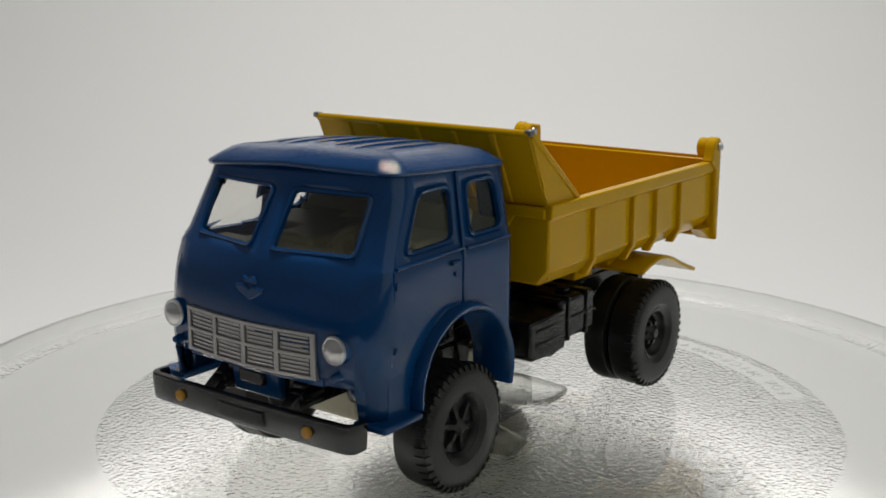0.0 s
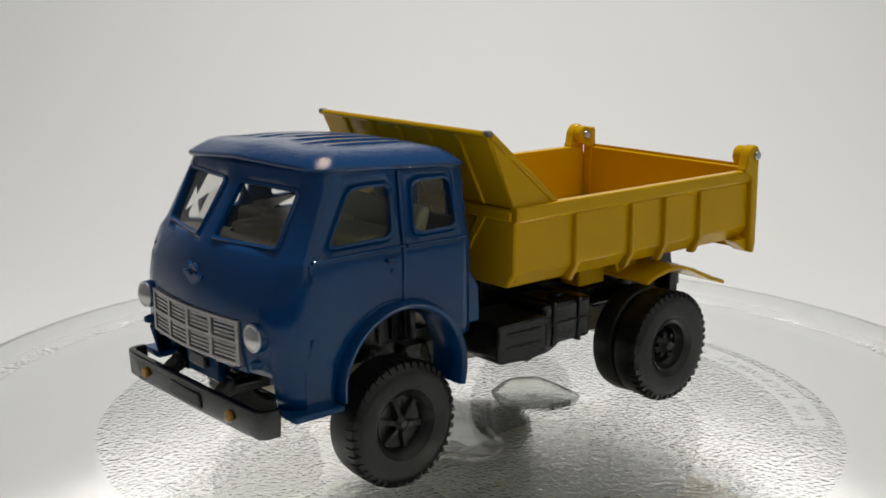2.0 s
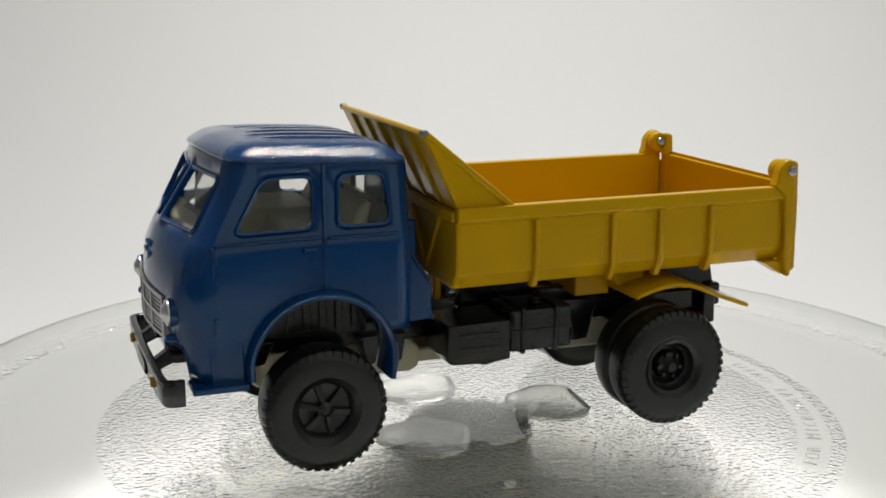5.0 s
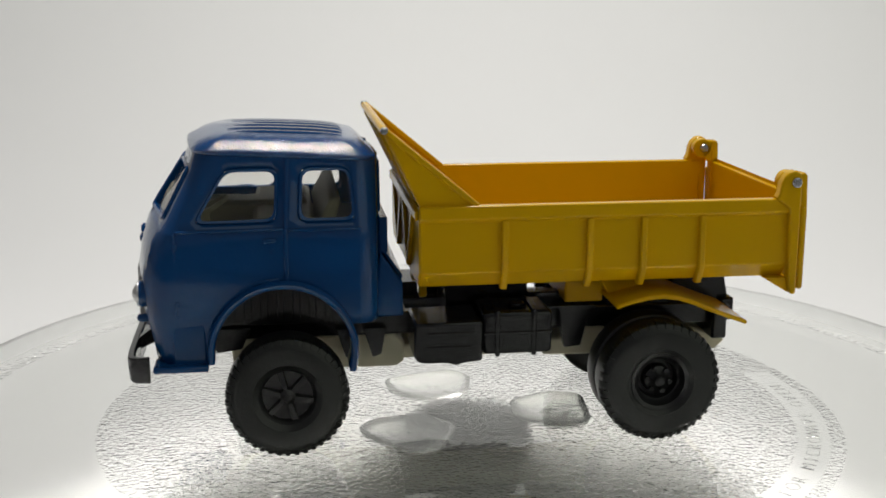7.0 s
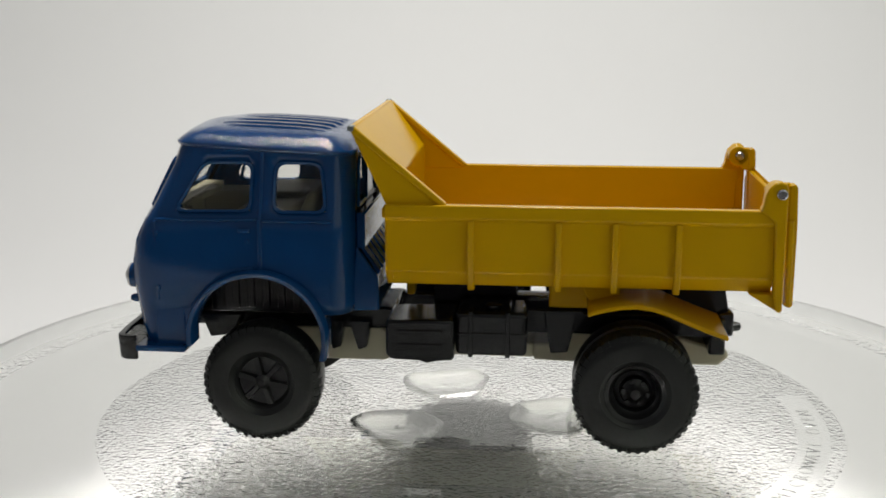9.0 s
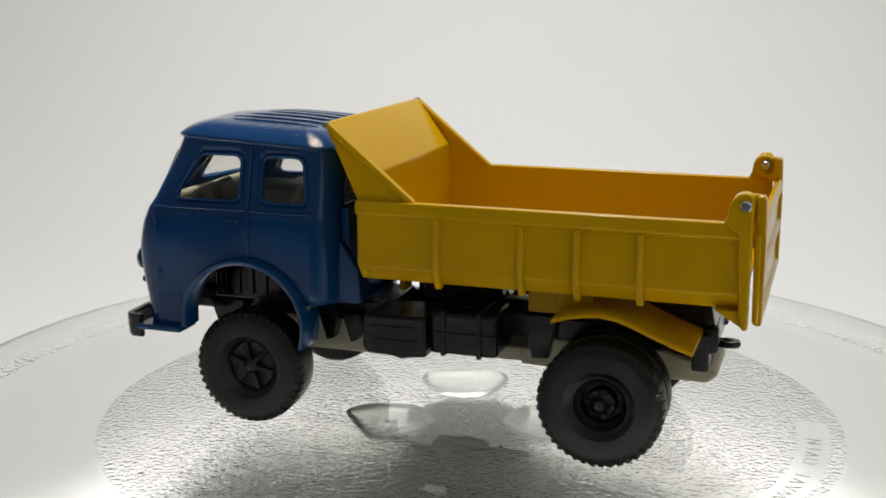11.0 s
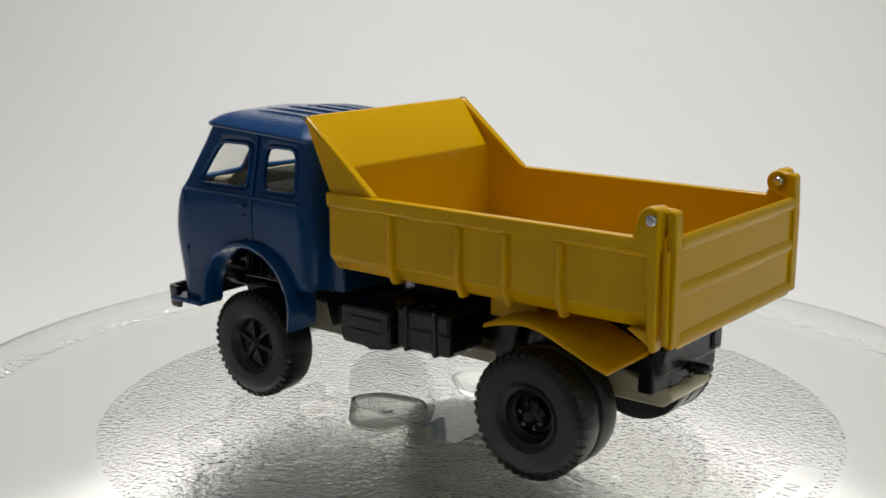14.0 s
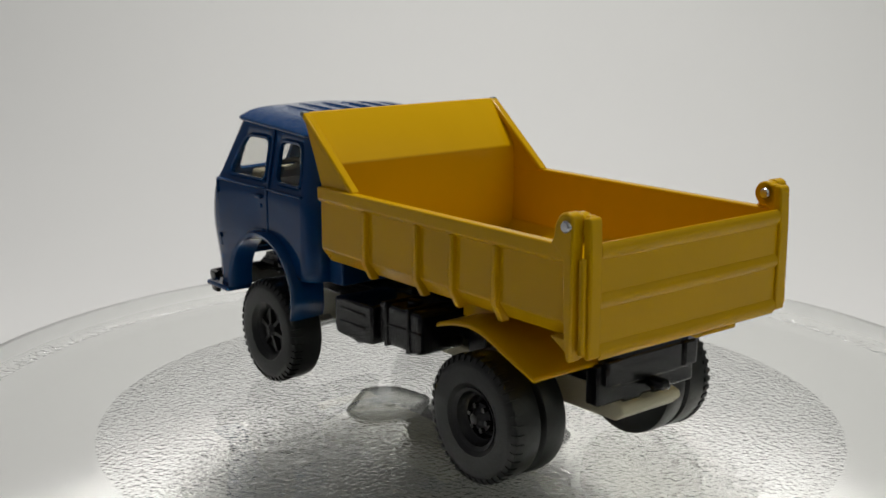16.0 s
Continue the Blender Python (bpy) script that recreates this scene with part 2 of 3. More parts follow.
def front_wheel(side):
    hub = new("front_wheel")
    hub.parent = TRUCK
    hub.matrix_basis = pose(-0.0372, side * 0.0217, 0.0121, 0, 14, 0 if side < 0 else 180)
    part("tyre", tyre_mesh(bmesh.new(), 12.1, 8.6), RUBBER, hub, "black treaded rubber tyre", smooth=30)
    part("tread", tread_mesh(bmesh.new(), 12.1, 8.6), RUBBER, hub, smooth=30)["kind"] = "stuff"
    # dished disc with six tapered spokes, outer face towards -y
    bm = lathe(bmesh.new(), [(0, -1.4), (2.0, -1.4), (4.9, -1.7), (5.2, -2.6), (5.9, -3.3), (5.9, 2.5), (0, 2.5)], axis="y", n=48, closed=False)
    for i in range(6):
        a = 2 * math.pi * i / 6
        c, s = math.cos(a), math.sin(a)
        pts = [(1.2, -0.55), (5.05, -0.8), (5.05, 0.8), (1.2, 0.55)]
        lo = [bm.verts.new((r * c - t * s, -1.3, r * s + t * c)) for r, t in pts]
        hi = [bm.verts.new((r * c - t * s * 0.7, -2.9 if r < 3 else -2.4, r * s + t * c * 0.7)) for r, t in pts]
        bm.faces.new(hi)
        for k in range(4):
            bm.faces.new((lo[k], hi[k], hi[(k + 1) % 4], lo[(k + 1) % 4]))
    part("rim", bm, RIMBLACK, hub, "black six-spoke rim")
    bm = lathe(bmesh.new(), [(0, -3.7), (0.7, -3.6), (1.1, -3.2), (1.5, -2.9), (1.6, -1.4), (0, -1.4)], axis="y", n=24, closed=False)
    part("hub_cap", bm, RIMBLACK, hub)


def rear_wheel(side):
    hub = new("rear_wheel")
    hub.parent = TRUCK
    hub.matrix_basis = pose(0.0372, side * 0.0233, 0.0124, 0, 9, 0 if side < 0 else 180)
    part("tyre", tyre_mesh(bmesh.new(), 12.4, 7.2), RUBBER, hub, "outer black treaded rubber tyre", smooth=30)
    part("tread", tread_mesh(bmesh.new(), 12.4, 7.2), RUBBER, hub, smooth=30)["kind"] = "stuff"
    bm = tyre_mesh(bmesh.new(), 12.4, 6.0)
    for v in bm.verts:
        v.co.y += 6.7
    part("tyre", bm, RUBBER, hub, "inner smooth black rubber tyre", smooth=30)
    bm = lathe(bmesh.new(), [(0, 1.2), (2.9, 1.2), (3.1, 0.6), (3.9, 0.8), (4.2, -0.8), (4.7, -1.2), (5.2, -2.6), (6.0, -3.0), (6.0, 10), (0, 10)], axis="y", n=48, closed=False)
    part("rim", bm, RIMBLACK, hub, "deep dished black rim")
    bm = lathe(bmesh.new(), [(0, -2.2), (1.0, -2.1), (1.2, -1.6), (2.0, -0.6), (2.7, -0.3), (2.9, 1.2), (0, 1.2)], axis="y", n=24, closed=False)
    cap = part("hub_cap", bm, RIMBLACK, hub, "black hub with wheel nuts", at=pose(0, -0.0008, 0))
    for i in range(6):
        a = 2 * math.pi * i / 6
        part("wheel_nut", cyl(bmesh.new(), (2.4 * math.cos(a), 2.4 * math.sin(a)), 0.5, -1.2, 1.0, "y", 8), RIMBLACK, cap)


mirrored(front_wheel)
mirrored(rear_wheel)


# chassis
def chassis():
    ch = part("chassis", boxes((-63, 56, -10.5, -7.5, 19.8, 24.5), (-63, 56, 7.5, 10.5, 19.8, 23.0), (-60, -22, -8, 8, 21, 30),
                               (-20, -12, -8, 8, 20.5, 24), (16, 26, -10, 10, 20, 22.6), (52.5, 55.8, -13, 13, 16.8, 24.5), (30, 44, -10, 10, 19, 26)),
              BLACK, TRUCK, "glossy black moulded chassis frame", bevel=0.5)
    for s in (-1, 1):
        part("axle", cyl(bmesh.new(), (37.2 * s, 12), 1.3, -14, 14, "y", 16), STEEL, ch)
        # spring hangers
        for x in (-24.5, -19.0):
            part("bracket", prism(bmesh.new(), [(x - 2.6, 22), (x + 2.2, 22), (x + 1.2, 16.2), (x - 0.6, 15.6)], 9.5 * s, 12.5 * s), BLACK, ch, bevel=0.3)
        part("bracket", prism(bmesh.new(), [(19, 25), (26, 25), (24, 16.5), (20.5, 16.2)], 10.5 * s, 13.0 * s), BLACK, ch, bevel=0.3)
        part("bracket", prism(bmesh.new(), [(-53, 23), (-44, 23), (-46, 18.5), (-51, 17.8)], 10 * s, 13 * s), BLACK, ch, bevel=0.3)
    # engine block seen through the wheel arches
    eng = part("engine_block", boxes((-50, -26, -15, 15, 24, 36)), BLACK, TRUCK, "black ribbed engine block", bevel=0.3)
    for i in range(7):
        part("rib", boxes((-48.5 + i * 3.2, -47.0 + i * 3.2, -15.6, 15.6, 25, 35)), BLACK, eng, bevel=0.2)
    # cream base plate
    base = bmesh.new()
    prism(base, [(-48.5, 19), (-46, 19.5), (-15, 19.6), (-12.7, 17.3), (-12.8, 13.2), (-14.6, 12.2), (-46.5, 12.3), (-48.0, 13.5)], -8.5, 8.5)
    prism(base, [(-13, 16.5), (17, 16.5), (17.2, 13.4), (-13, 13.4)], -7, 7)
    prism(base, [(17, 16.8), (20.5, 16.8), (23.8, 19.4), (47, 19.0), (52, 17.5), (57.0, 16.2), (57.4, 14.9), (55.3, 13.0), (22.7, 13.0), (17, 13.2)], -8.0, 8.0)
    part("base_plate", base, CREAM, TRUCK, "cream plastic underbody plate", bevel=0.5)
    # rear cross member with pintle
    rear = part("rear_crossmember", boxes((55.5, 56.8, -11.0, 11.0, 20.0, 25.5), (54.5, 57.4, 8.5, 12.2, 20.6, 25.6), (54.5, 57.4, -12.2, -8.5, 20.6, 25.6), (53.6, 56.0, -6.5, -1.5, 16.4, 22), (53.6, 56.0, 1.5, 6.5, 16.4, 22)), BLACK, TRUCK, "black rear cross member", bevel=0.5)
    hook = lathe(bmesh.new(), [(1.1, -0.8), (2.6, -0.9), (2.9, 0), (2.6, 0.9), (1.1, 0.8)], axis="z", n=24)
    for v in hook.verts:
        v.co.x = v.co.x * 0.9 + 58.3
        v.co.y *= 0.7
        v.co.z = v.co.z * 0.7 + 19.4
    part("tow_hook", hook, BLACK, rear)
    # tipping subframe, and its rear upright
    part("subframe", boxes((-4.0, 13.2, -9, -6, 24.5, 31.6), (20.6, 56, -9, -6, 24.5, 29.5), (13.2, 20.6, -9, -6, 24.5, 27.4), (-4.0, 13.2, 6, 9, 23.0, 29.5), (20.6, 56, 6, 9, 23.0, 29.5)), BLACK, TRUCK, bevel=0.3)
    part("subframe", prism(bmesh.new(), [(44, 33.2), (55.0, 33.2), (56.8, 24.5), (44, 24.5)], -10.5, 10.5), BLACK, TRUCK, "black rear hinge block", bevel=0.4)
    part("lift_ram", cyl(bmesh.new(), (0, 29), 3.2, -3.5, 12.8, "x", 20), STEEL, TRUCK)
    part("body_bearer", boxes((20, 28, -14.5, 14.5, 26.4, 33.3)), YELLOW, TRUCK, "yellow cross bearer under the body", bevel=0.4)
    part("body_bearer", boxes((-9.6, -8.0, -9, -5, 27, 33.4), (-9.6, -8.0, 5, 9, 27, 33.4)), YELLOW, TRUCK, bevel=0.4)
    part("frame_rail_cover", boxes((2, 27, -13, 3, 24.6, 25.4)), BLACK, TRUCK, bevel=0.2)


chassis()


def tanks(side):
    def ys(a, b):
        return sorted((a * side, b * side))
    y0, y1 = ys(10.5, 23.5)
    bm = prism(bmesh.new(), [(-12.2, 25.4), (-12.3, 18.4), (-11.2, 17.3), (-5.5, 17.1), (-4, 16.6), (-2, 17.1), (1.4, 17.4), (1.4, 25.7)], y0, y1)
    tank = part("air_tank_box", bm, BLACK, TRUCK, "black ribbed battery box", bevel=0.6)
    for z in (20.4, 23.2):
        a, b = ys(23.4, 23.85)
        part("rib", boxes((-9.8, -1.0, a, b, z - 0.4, z + 0.4)), BLACK, tank, bevel=0.25)
    y0, y1 = ys(10.5, 22.0)
    t2 = part("fuel_tank", boxes((1.6, 15.8, y0, y1, 18.1, 27.0)), BLACK, TRUCK, "black fuel tank with straps", bevel=1.0, segs=3)
    for x in (4.6, 12.0):
        a, b = ys(10.5, 22.45)
        part("strap", boxes((x - 0.5, x + 0.5, a, b, 17.8, 27.4)), BLACK, t2, bevel=0.3)
    a, b = ys(10.5, 22.3)
    part("strap", boxes((1.7, 15.7, a, b, 22.2, 22.9)), BLACK, t2, bevel=0.2)
    part("filler_cap", cyl(bmesh.new(), (9.0, 18.0 * side), 1.6, 27, 28, "z", 16), BLACK, t2, bevel=0.3)


mirrored(tanks)


# rear mudguards: curved sheets
def mudguard(side):
    top = [(27.6, 28.9), (28.6, 29.3), (31, 30.0), (34, 30.6), (37, 30.8), (40, 30.4), (43, 29.4), (46, 28.1), (50, 26.5), (54.4, 24.9)]
    low = [(x - 0.1, z - 0.9) for x, z in top[::-1]]
    y0, y1 = sorted((9.8 * side, 27.4 * side))
    a, b = sorted((10.0 * side, 18.5 * side))
    part("mudguard_stay", prism(bmesh.new(), [(25.7, 33.4), (34, 33.4), (34, 30.2), (31, 29.6), (28.2, 28.6)], a, b), YELLOW, TRUCK, bevel=0.3)
    part("mudguard", prism(bmesh.new(), top + low, y0, y1), YELLOW, TRUCK, "yellow curved rear mudguard", bevel=0.35)


mirrored(mudguard)


# ---------------------------------------------------------------- tipper body
def tipper():
    body = new("tipper_body")
    body.parent = TRUCK
    body["label"] = "yellow enamelled metal tipper body"
    X0, X1 = -11.7, 62.0
    for s in (-1, 1):
        # side wall: upright, then a chamfer in towards the floor, with real thickness
        sec = [(26.9, 49.3), (26.9, 36.3), (24.6, 33.3), (22.6, 33.3), (25.2, 36.6), (25.7, 49.3)]
        part("side_wall", prism(bmesh.new(), [(y * s, z) for y, z in sec], X0 + 0.2, X1, "x"), YELLOW, body, bevel=0.3)
        sec = [(27.7, 49.5), (27.7, 46.9), (26.9, 46.2), (25.6, 46.2), (25.6, 49.5)]
        part("top_rail", prism(bmesh.new(), [(y * s, z) for y, z in sec], X0, X1 + 0.6, "x"), YELLOW, body, bevel=0.35, segs=3)
        # stiffening ribs
        for x in (4.9, 21.6, 32.3, 44.1):
            sec = [(27.95, 46.6), (27.95, 36.0), (26.1, 32.6), (24.2, 32.6), (24.8, 34), (26.5, 36.4), (26.5, 46.6)]
            part("rib", prism(bmesh.new(), [(y * s, z) for y, z in sec], x - 0.65, x + 0.65, "x"), YELLOW, body, bevel=0.3)
        # rear post with its hinge ear
        ear = [(61.4, 47.5), (58.6, 49.6), (59.2, 50.6), (59.5, 52.6), (60.0, 53.8), (61.0, 54.8), (62.2, 55.1), (63.3, 54.7), (63.7, 53.6), (63.7, 46.5),
               (63.7, 30.6), (63.4, 30.1), (62.6, 30.3), (62.0, 33.0)]
        post = part("rear_post", prism(bmesh.new(), ear, 25.7 * s, 28.3 * s), YELLOW, body, bevel=0.45, segs=3)
        part("gusset", prism(bmesh.new(), [(57.5, 33.4), (62.8, 33.4), (63.0, 30.3), (62.4, 30.4)], 23.4 * s, 26.9 * s), YELLOW, body, bevel=0.2)
        rv = lathe(bmesh.new(), [(0, 0.75), (0.75, 0.72), (1.0, 0.45), (1.05, -0.2), (0, -0.2)], axis="y", n=20, closed=False)
        for v in rv.verts:
            v.co = (v.co.x + 62.4, s * (28.3 + v.co.y), v.co.z + 52.8)
        part("rivet", rv, STEEL, post, "bare steel hinge pin")
        rv = lathe(bmesh.new(), [(0, 0.75), (0.8, 0.7), (1.05, 0.4), (1.1, -0.2), (0, -0.2)], axis="y", n=20, closed=False)
        for v in rv.verts:
            v.co = (v.co.x + 62.2, s * (23.6 - v.co.y), v.co.z + 52.6)
        part("rivet", rv, STEEL, post, "bare steel hinge pin")
        # hinge knuckle inside the ear
        part("hinge_knuckle", cyl(bmesh.new(), (62.0, 52.5), 2.3, 23.6 * s, 25.8 * s, "y", 28), YELLOW, post, bevel=0.3)
        # gusset wing of the cab guard
        part("guard_wing", prism(bmesh.new(), [(-11.2, 48.6), (-18.4, 64.3), (-17.2, 64.1), (-0.4, 49.4), (-1.5, 48.6)], 25.4 * s, 26.6 * s), YELLOW, body, bevel=0.3)
        bm = bmesh.new()
        prism(bm, [(-17.6, 64.4), (0.3, 49.5), (-0.9, 48.9), (-17.9, 63.0)], 25.0 * s, 27.0 * s)
        part("guard_edge", bm, YELLOW, body, bevel=0.35)
        part("worn_corner", boxes((-18.75, -17.3, *sorted((25.3 * s, 27.05 * s)), 63.25, 64.45)), WORN, body, "corner worn to bare grey metal", bevel=0.4)
    # floor and front wall
    part("floor", boxes((X0 + 0.3, X1, -24.4, 24.4, 33.3, 34.6)), YELLOW, body, bevel=0.2)
    sec = [(-26.8, 48.8), (-26.8, 36.4), (-24.4, 33.4), (24.4, 33.4), (26.8, 36.4), (26.8, 48.8)]
    front = part("front_wall", prism(bmesh.new(), sec, X0, X0 + 1.2, "x"), YELLOW, body, bevel=0.3)
    # cab guard sheet: a slanted shield that turns upright inside
    part("cab_guard", prism(bmesh.new(), [(-18.5, 63.8), (-17.9, 64.3), (-17.0, 63.8), (-9.6, 54.0), (-9.6, 34.4), (-10.4, 34.4), (-10.6, 48.8), (-11.4, 49.0)], -26.2, 26.2), YELLOW, body, bevel=0.3)
    part("guard_lip", prism(bmesh.new(), [(-19.0, 63.4), (-18.4, 64.4), (-17.2, 64.1), (-17.5, 62.8)], -26.4, 26.4), YELLOW, body, bevel=0.4, segs=3)
    for y in (-18, -9, 0, 9, 18):
        bm = prism(bmesh.new(), [(-18.3, 63.4), (-17.6, 63.4), (-11.0, 49.0), (-12.0, 49.2), (-18.7, 62.8)], y - 0.7, y + 0.7)
        part("rib", bm, YELLOW, front, bevel=0.25)
    # folded ribs in a V on the front wall
    for y0, y1 in ((-19, -10), (-1.5, -10), (1.5, 10), (19, 10)):
        bm = bmesh.new()
        prism(bm, [(y0 - 1, 47.6), (y0 + 1, 47.6), (y1 + 1, 34.5), (y1 - 1, 34.5)], X0 - 0.7, X0 + 0.1, "x")
        part("rib", bm, YELLOW, front, bevel=0.25)
    part("rib", boxes((X0 - 0.7, X0 + 0.1, -26.2, 26.2, 46.6, 48.6)), YELLOW, front, bevel=0.3)


tipper()


def tailgate():
    gate = new("tailgate")
    gate.parent = TRUCK
    gate["label"] = "yellow ridged tailgate hung from top hinges"
    part("panel", boxes((64.3, 65.4, -24.4, 24.4, 31.2, 49.4)), YELLOW, gate, bevel=0.3)
    for s in (-1, 1):
        part("edge_post", prism(bmesh.new(), [(64, 54.2), (65.2, 54.4), (65.7, 53.8), (66, 46), (66, 31.0), (65.4, 30.6), (64.3, 31.0)], 23.5 * s, 26.2 * s), YELLOW, gate, bevel=0.4, segs=3)
        part("edge_post", prism(bmesh.new(), [(64, 47.6), (65.2, 47.8), (65.4, 31.4), (64.3, 31.4)], 26.2 * s, 27.3 * s), YELLOW, gate, bevel=0.35)
        part("hinge_arm", prism(bmesh.new(), [(61.9, 54.4), (64.6, 54.5), (64.6, 49.3), (63.4, 49.3), (62.2, 50.4), (60.9, 52.0)], 23.6 * s, 25.2 * s), YELLOW, gate, bevel=0.35)
    for z, h in ((48.6, 0.9), (40.3, 0.8), (31.6, 0.9)):
        part("ridge", prism(bmesh.new(), [(65.3, z + h + 0.7), (65.95, z + h - 0.3), (65.95, z - h + 0.3), (65.3, z - h - 0.7)], -23.6, 23.6), YELLOW, gate, bevel=0.25)


tailgate()


# ---------------------------------------------------------------- cab
def lerp(x, pts):
    """Piecewise linear through (key, value) pairs."""
    if x <= pts[0][0]:
        return pts[0][1]
    for (a, va), (b, vb) in zip(pts, pts[1:]):
        if x <= b:
            return va + (vb - va) * (x - a) / (b - a)
    return pts[-1][1]


ARCH_X, ARCH_Z, ARCH_R = -37.7, 21.0, 13.9
BELT = 44.9
# front face on the centre line, and at the edge of the windscreen, by height
FRONT_MID = [(19, -64.4), (25, -65.3), (30, -66.1), (36, -66.3), (41, -65.6), (44.9, -64.2), (47.6, -62.6), (57, -56.4), (60, -54.5)]
FRONT_EDGE = [(19, -62.3), (25, -63.3), (30, -64.1), (36, -64.2), (41, -63.2), (44.9, -61.1), (47.6, -59.2), (57, -54.4), (60, -52.9)]
CORNER_X = [(19, -58.6), (28, -58.9), (41, -58.6), (44.9, -58.0), (47.6, -56.3), (57, -51.0), (60, -49.4)]
HALF = [(19, 25.0), (44.4, 25.0), (45.2, 24.7), (47.6, 24.0), (57, 22.6), (60, 22.2)]
SIDE_LOW = [-58.0, -53.4, -38.7, -36.7, -34.0, -23.7, -22.5]
SIDE_TOP = [-50.9, -47.6, -38.2, -36.2, -33.5, -24.6, -22.6]


def cab_column(k, frac, z):
    """Plan position at height z. k: 0 front, 1 corner, 2 side, 3 rear corner, 4 back; frac runs along it."""
    fm, fe, cx, hw = lerp(z, FRONT_MID), lerp(z, FRONT_EDGE), lerp(z, CORNER_X), lerp(z, HALF)
    ye = 18.6
    if k == 0:
        y = ye * frac
        return fm + (fe - fm) * (y / ye) ** 1.7, y
    if k == 1:
        t = frac
        p0, p1, p2 = Vector((fe, ye)), Vector((fe + 1.0, hw - 0.4)), Vector((cx, hw))
        q = p0 * (1 - t) ** 2 + p1 * 2 * t * (1 - t) + p2 * t * t
        return q.x, q.y
    if k == 2:
        up = min(1, max(0, (z - 47.2) / 9.4))
        i = min(5, int(frac))
        t = frac - i
        lo = SIDE_LOW[i] + (SIDE_LOW[i + 1] - SIDE_LOW[i]) * t
        hi = SIDE_TOP[i] + (SIDE_TOP[i + 1] - SIDE_TOP[i]) * t
        if i == 0 and t == 0:
            return cx, hw
        return lo + (hi - lo) * up, hw
    if k == 3:
        t = frac
        p0, p1, p2 = Vector((-22.6, hw)), Vector((-19.0, hw - 0.2)), Vector((-18.6, hw - 7.0))
        q = p0 * (1 - t) ** 2 + p1 * 2 * t * (1 - t) + p2 * t * t
        return q.x, q.y
    return -18.6, (hw - 7.0) * (1 - frac)


WY = 2.5 / 18.6
COLS = [(0, 0), (0, WY), (0, 0.4), (0, 0.7), (0, 0.98), (1, 0), (1, 0.28), (1, 0.282), (1, 0.5), (1, 0.75)]
COLS += [(2, 0.0), (2, 0.35), (2, 0.7), (2, 1.0)] + [(2, 1 + i / 12) for i in range(1, 12)] + [(2, 2.0), (2, 3.0), (2, 4.0)] + [(2, 4 + i / 8) for i in range(1, 8)] + [(2, 5.0), (2, 5.5)]
COLS += [(3, 0), (3, 0.33), (3, 0.66), (3, 1.0), (4, 0.05), (4, 0.62), (4, 0.72), (4, 1.0)]


def is_open(a, b, zlo, zhi, side):
    """True for the panes of the greenhouse."""
    low = 45.3 if side > 0 and a[0] == 2 and b[0] == 2 else 47
    if not (zlo > low and zhi < 57.5):
        return False
    (ka, fa), (kb, fb) = a, b
    if ka == 0 and kb == 0:
        return fa >= WY - 1e-6 and fb <= 0.981
    if ka == 2 and kb == 2:
        return (fa >= 1 - 1e-6 and fb <= 2 + 1e-6) or (fa >= 4 - 1e-6 and fb <= 5 + 1e-6)
    if ka == 4 and kb == 4:
        return fa >= 0.04 and fb <= 0.63
    return False


def roof_tilt(x, y):
    """The roof casting sits a little askew: higher at the near front."""
    return -0.055 * (x + 41) - 0.035 * (y + 8)


def cab():
    bm = bmesh.new()
    levels_up = [44.9, 45.5, 47.1, 56.4, 58.2, 59.4]
    cols = [(c, 1) for c in COLS] + [(c, -1) for c in COLS[-2:0:-1]]
    grid = []
    for (k, f), s in cols:
        x0, y0 = cab_column(k, f, BELT)
        bottom = 25.6 if k == 0 else 26.6
        if k in (1,) or (k == 2 and f < 0.5):
            bottom = 19.6
        if k == 2:
            d = abs(x0 - ARCH_X)
            if d < ARCH_R:
                bottom = max(bottom, ARCH_Z + math.sqrt(ARCH_R ** 2 - d * d))
            if x0 < ARCH_X - ARCH_R:
                bottom = 19.6
        if k == 1 and f < 0.281:
            bottom = 25.6
        col = []
        for j in range(9):
            z = bottom + (BELT - bottom) * j / 9
            x, y = cab_column(k, f, z)
            col.append(bm.verts.new((x, y * s, z)))
        for z in levels_up:
            x, y = cab_column(k, f, z)
            col.append(bm.verts.new((x, y * s, z + (roof_tilt(x, y * s) if z > 58 else 0.0))))
        grid.append((col, (k, f)))
    n = len(grid)
    for i in range(n):
        (a, ca), (b, cb) = grid[i], grid[(i + 1) % n]
        key = sorted([ca, cb])
        for j in range(len(a) - 1):
            zl, zh = a[j].co.z, a[j + 1].co.z
            if is_open(key[0], key[1], zl, zh, a[j].co.y + b[j].co.y):
                continue
            bm.faces.new((a[j], b[j], b[j + 1], a[j + 1]))
    shell = part("cab", bm, BLUE, TRUCK, "blue enamelled rounded cab shell", smooth=40)
    md = shell.modifiers.new("sheet", "SOLIDIFY")
    md.thickness, md.offset = 0.9 * MM, -1
    return shell


CAB = cab()


def cab_point(k, f, z, s):
    x, y = cab_column(k, f, z)
    return (x, y * s, z)


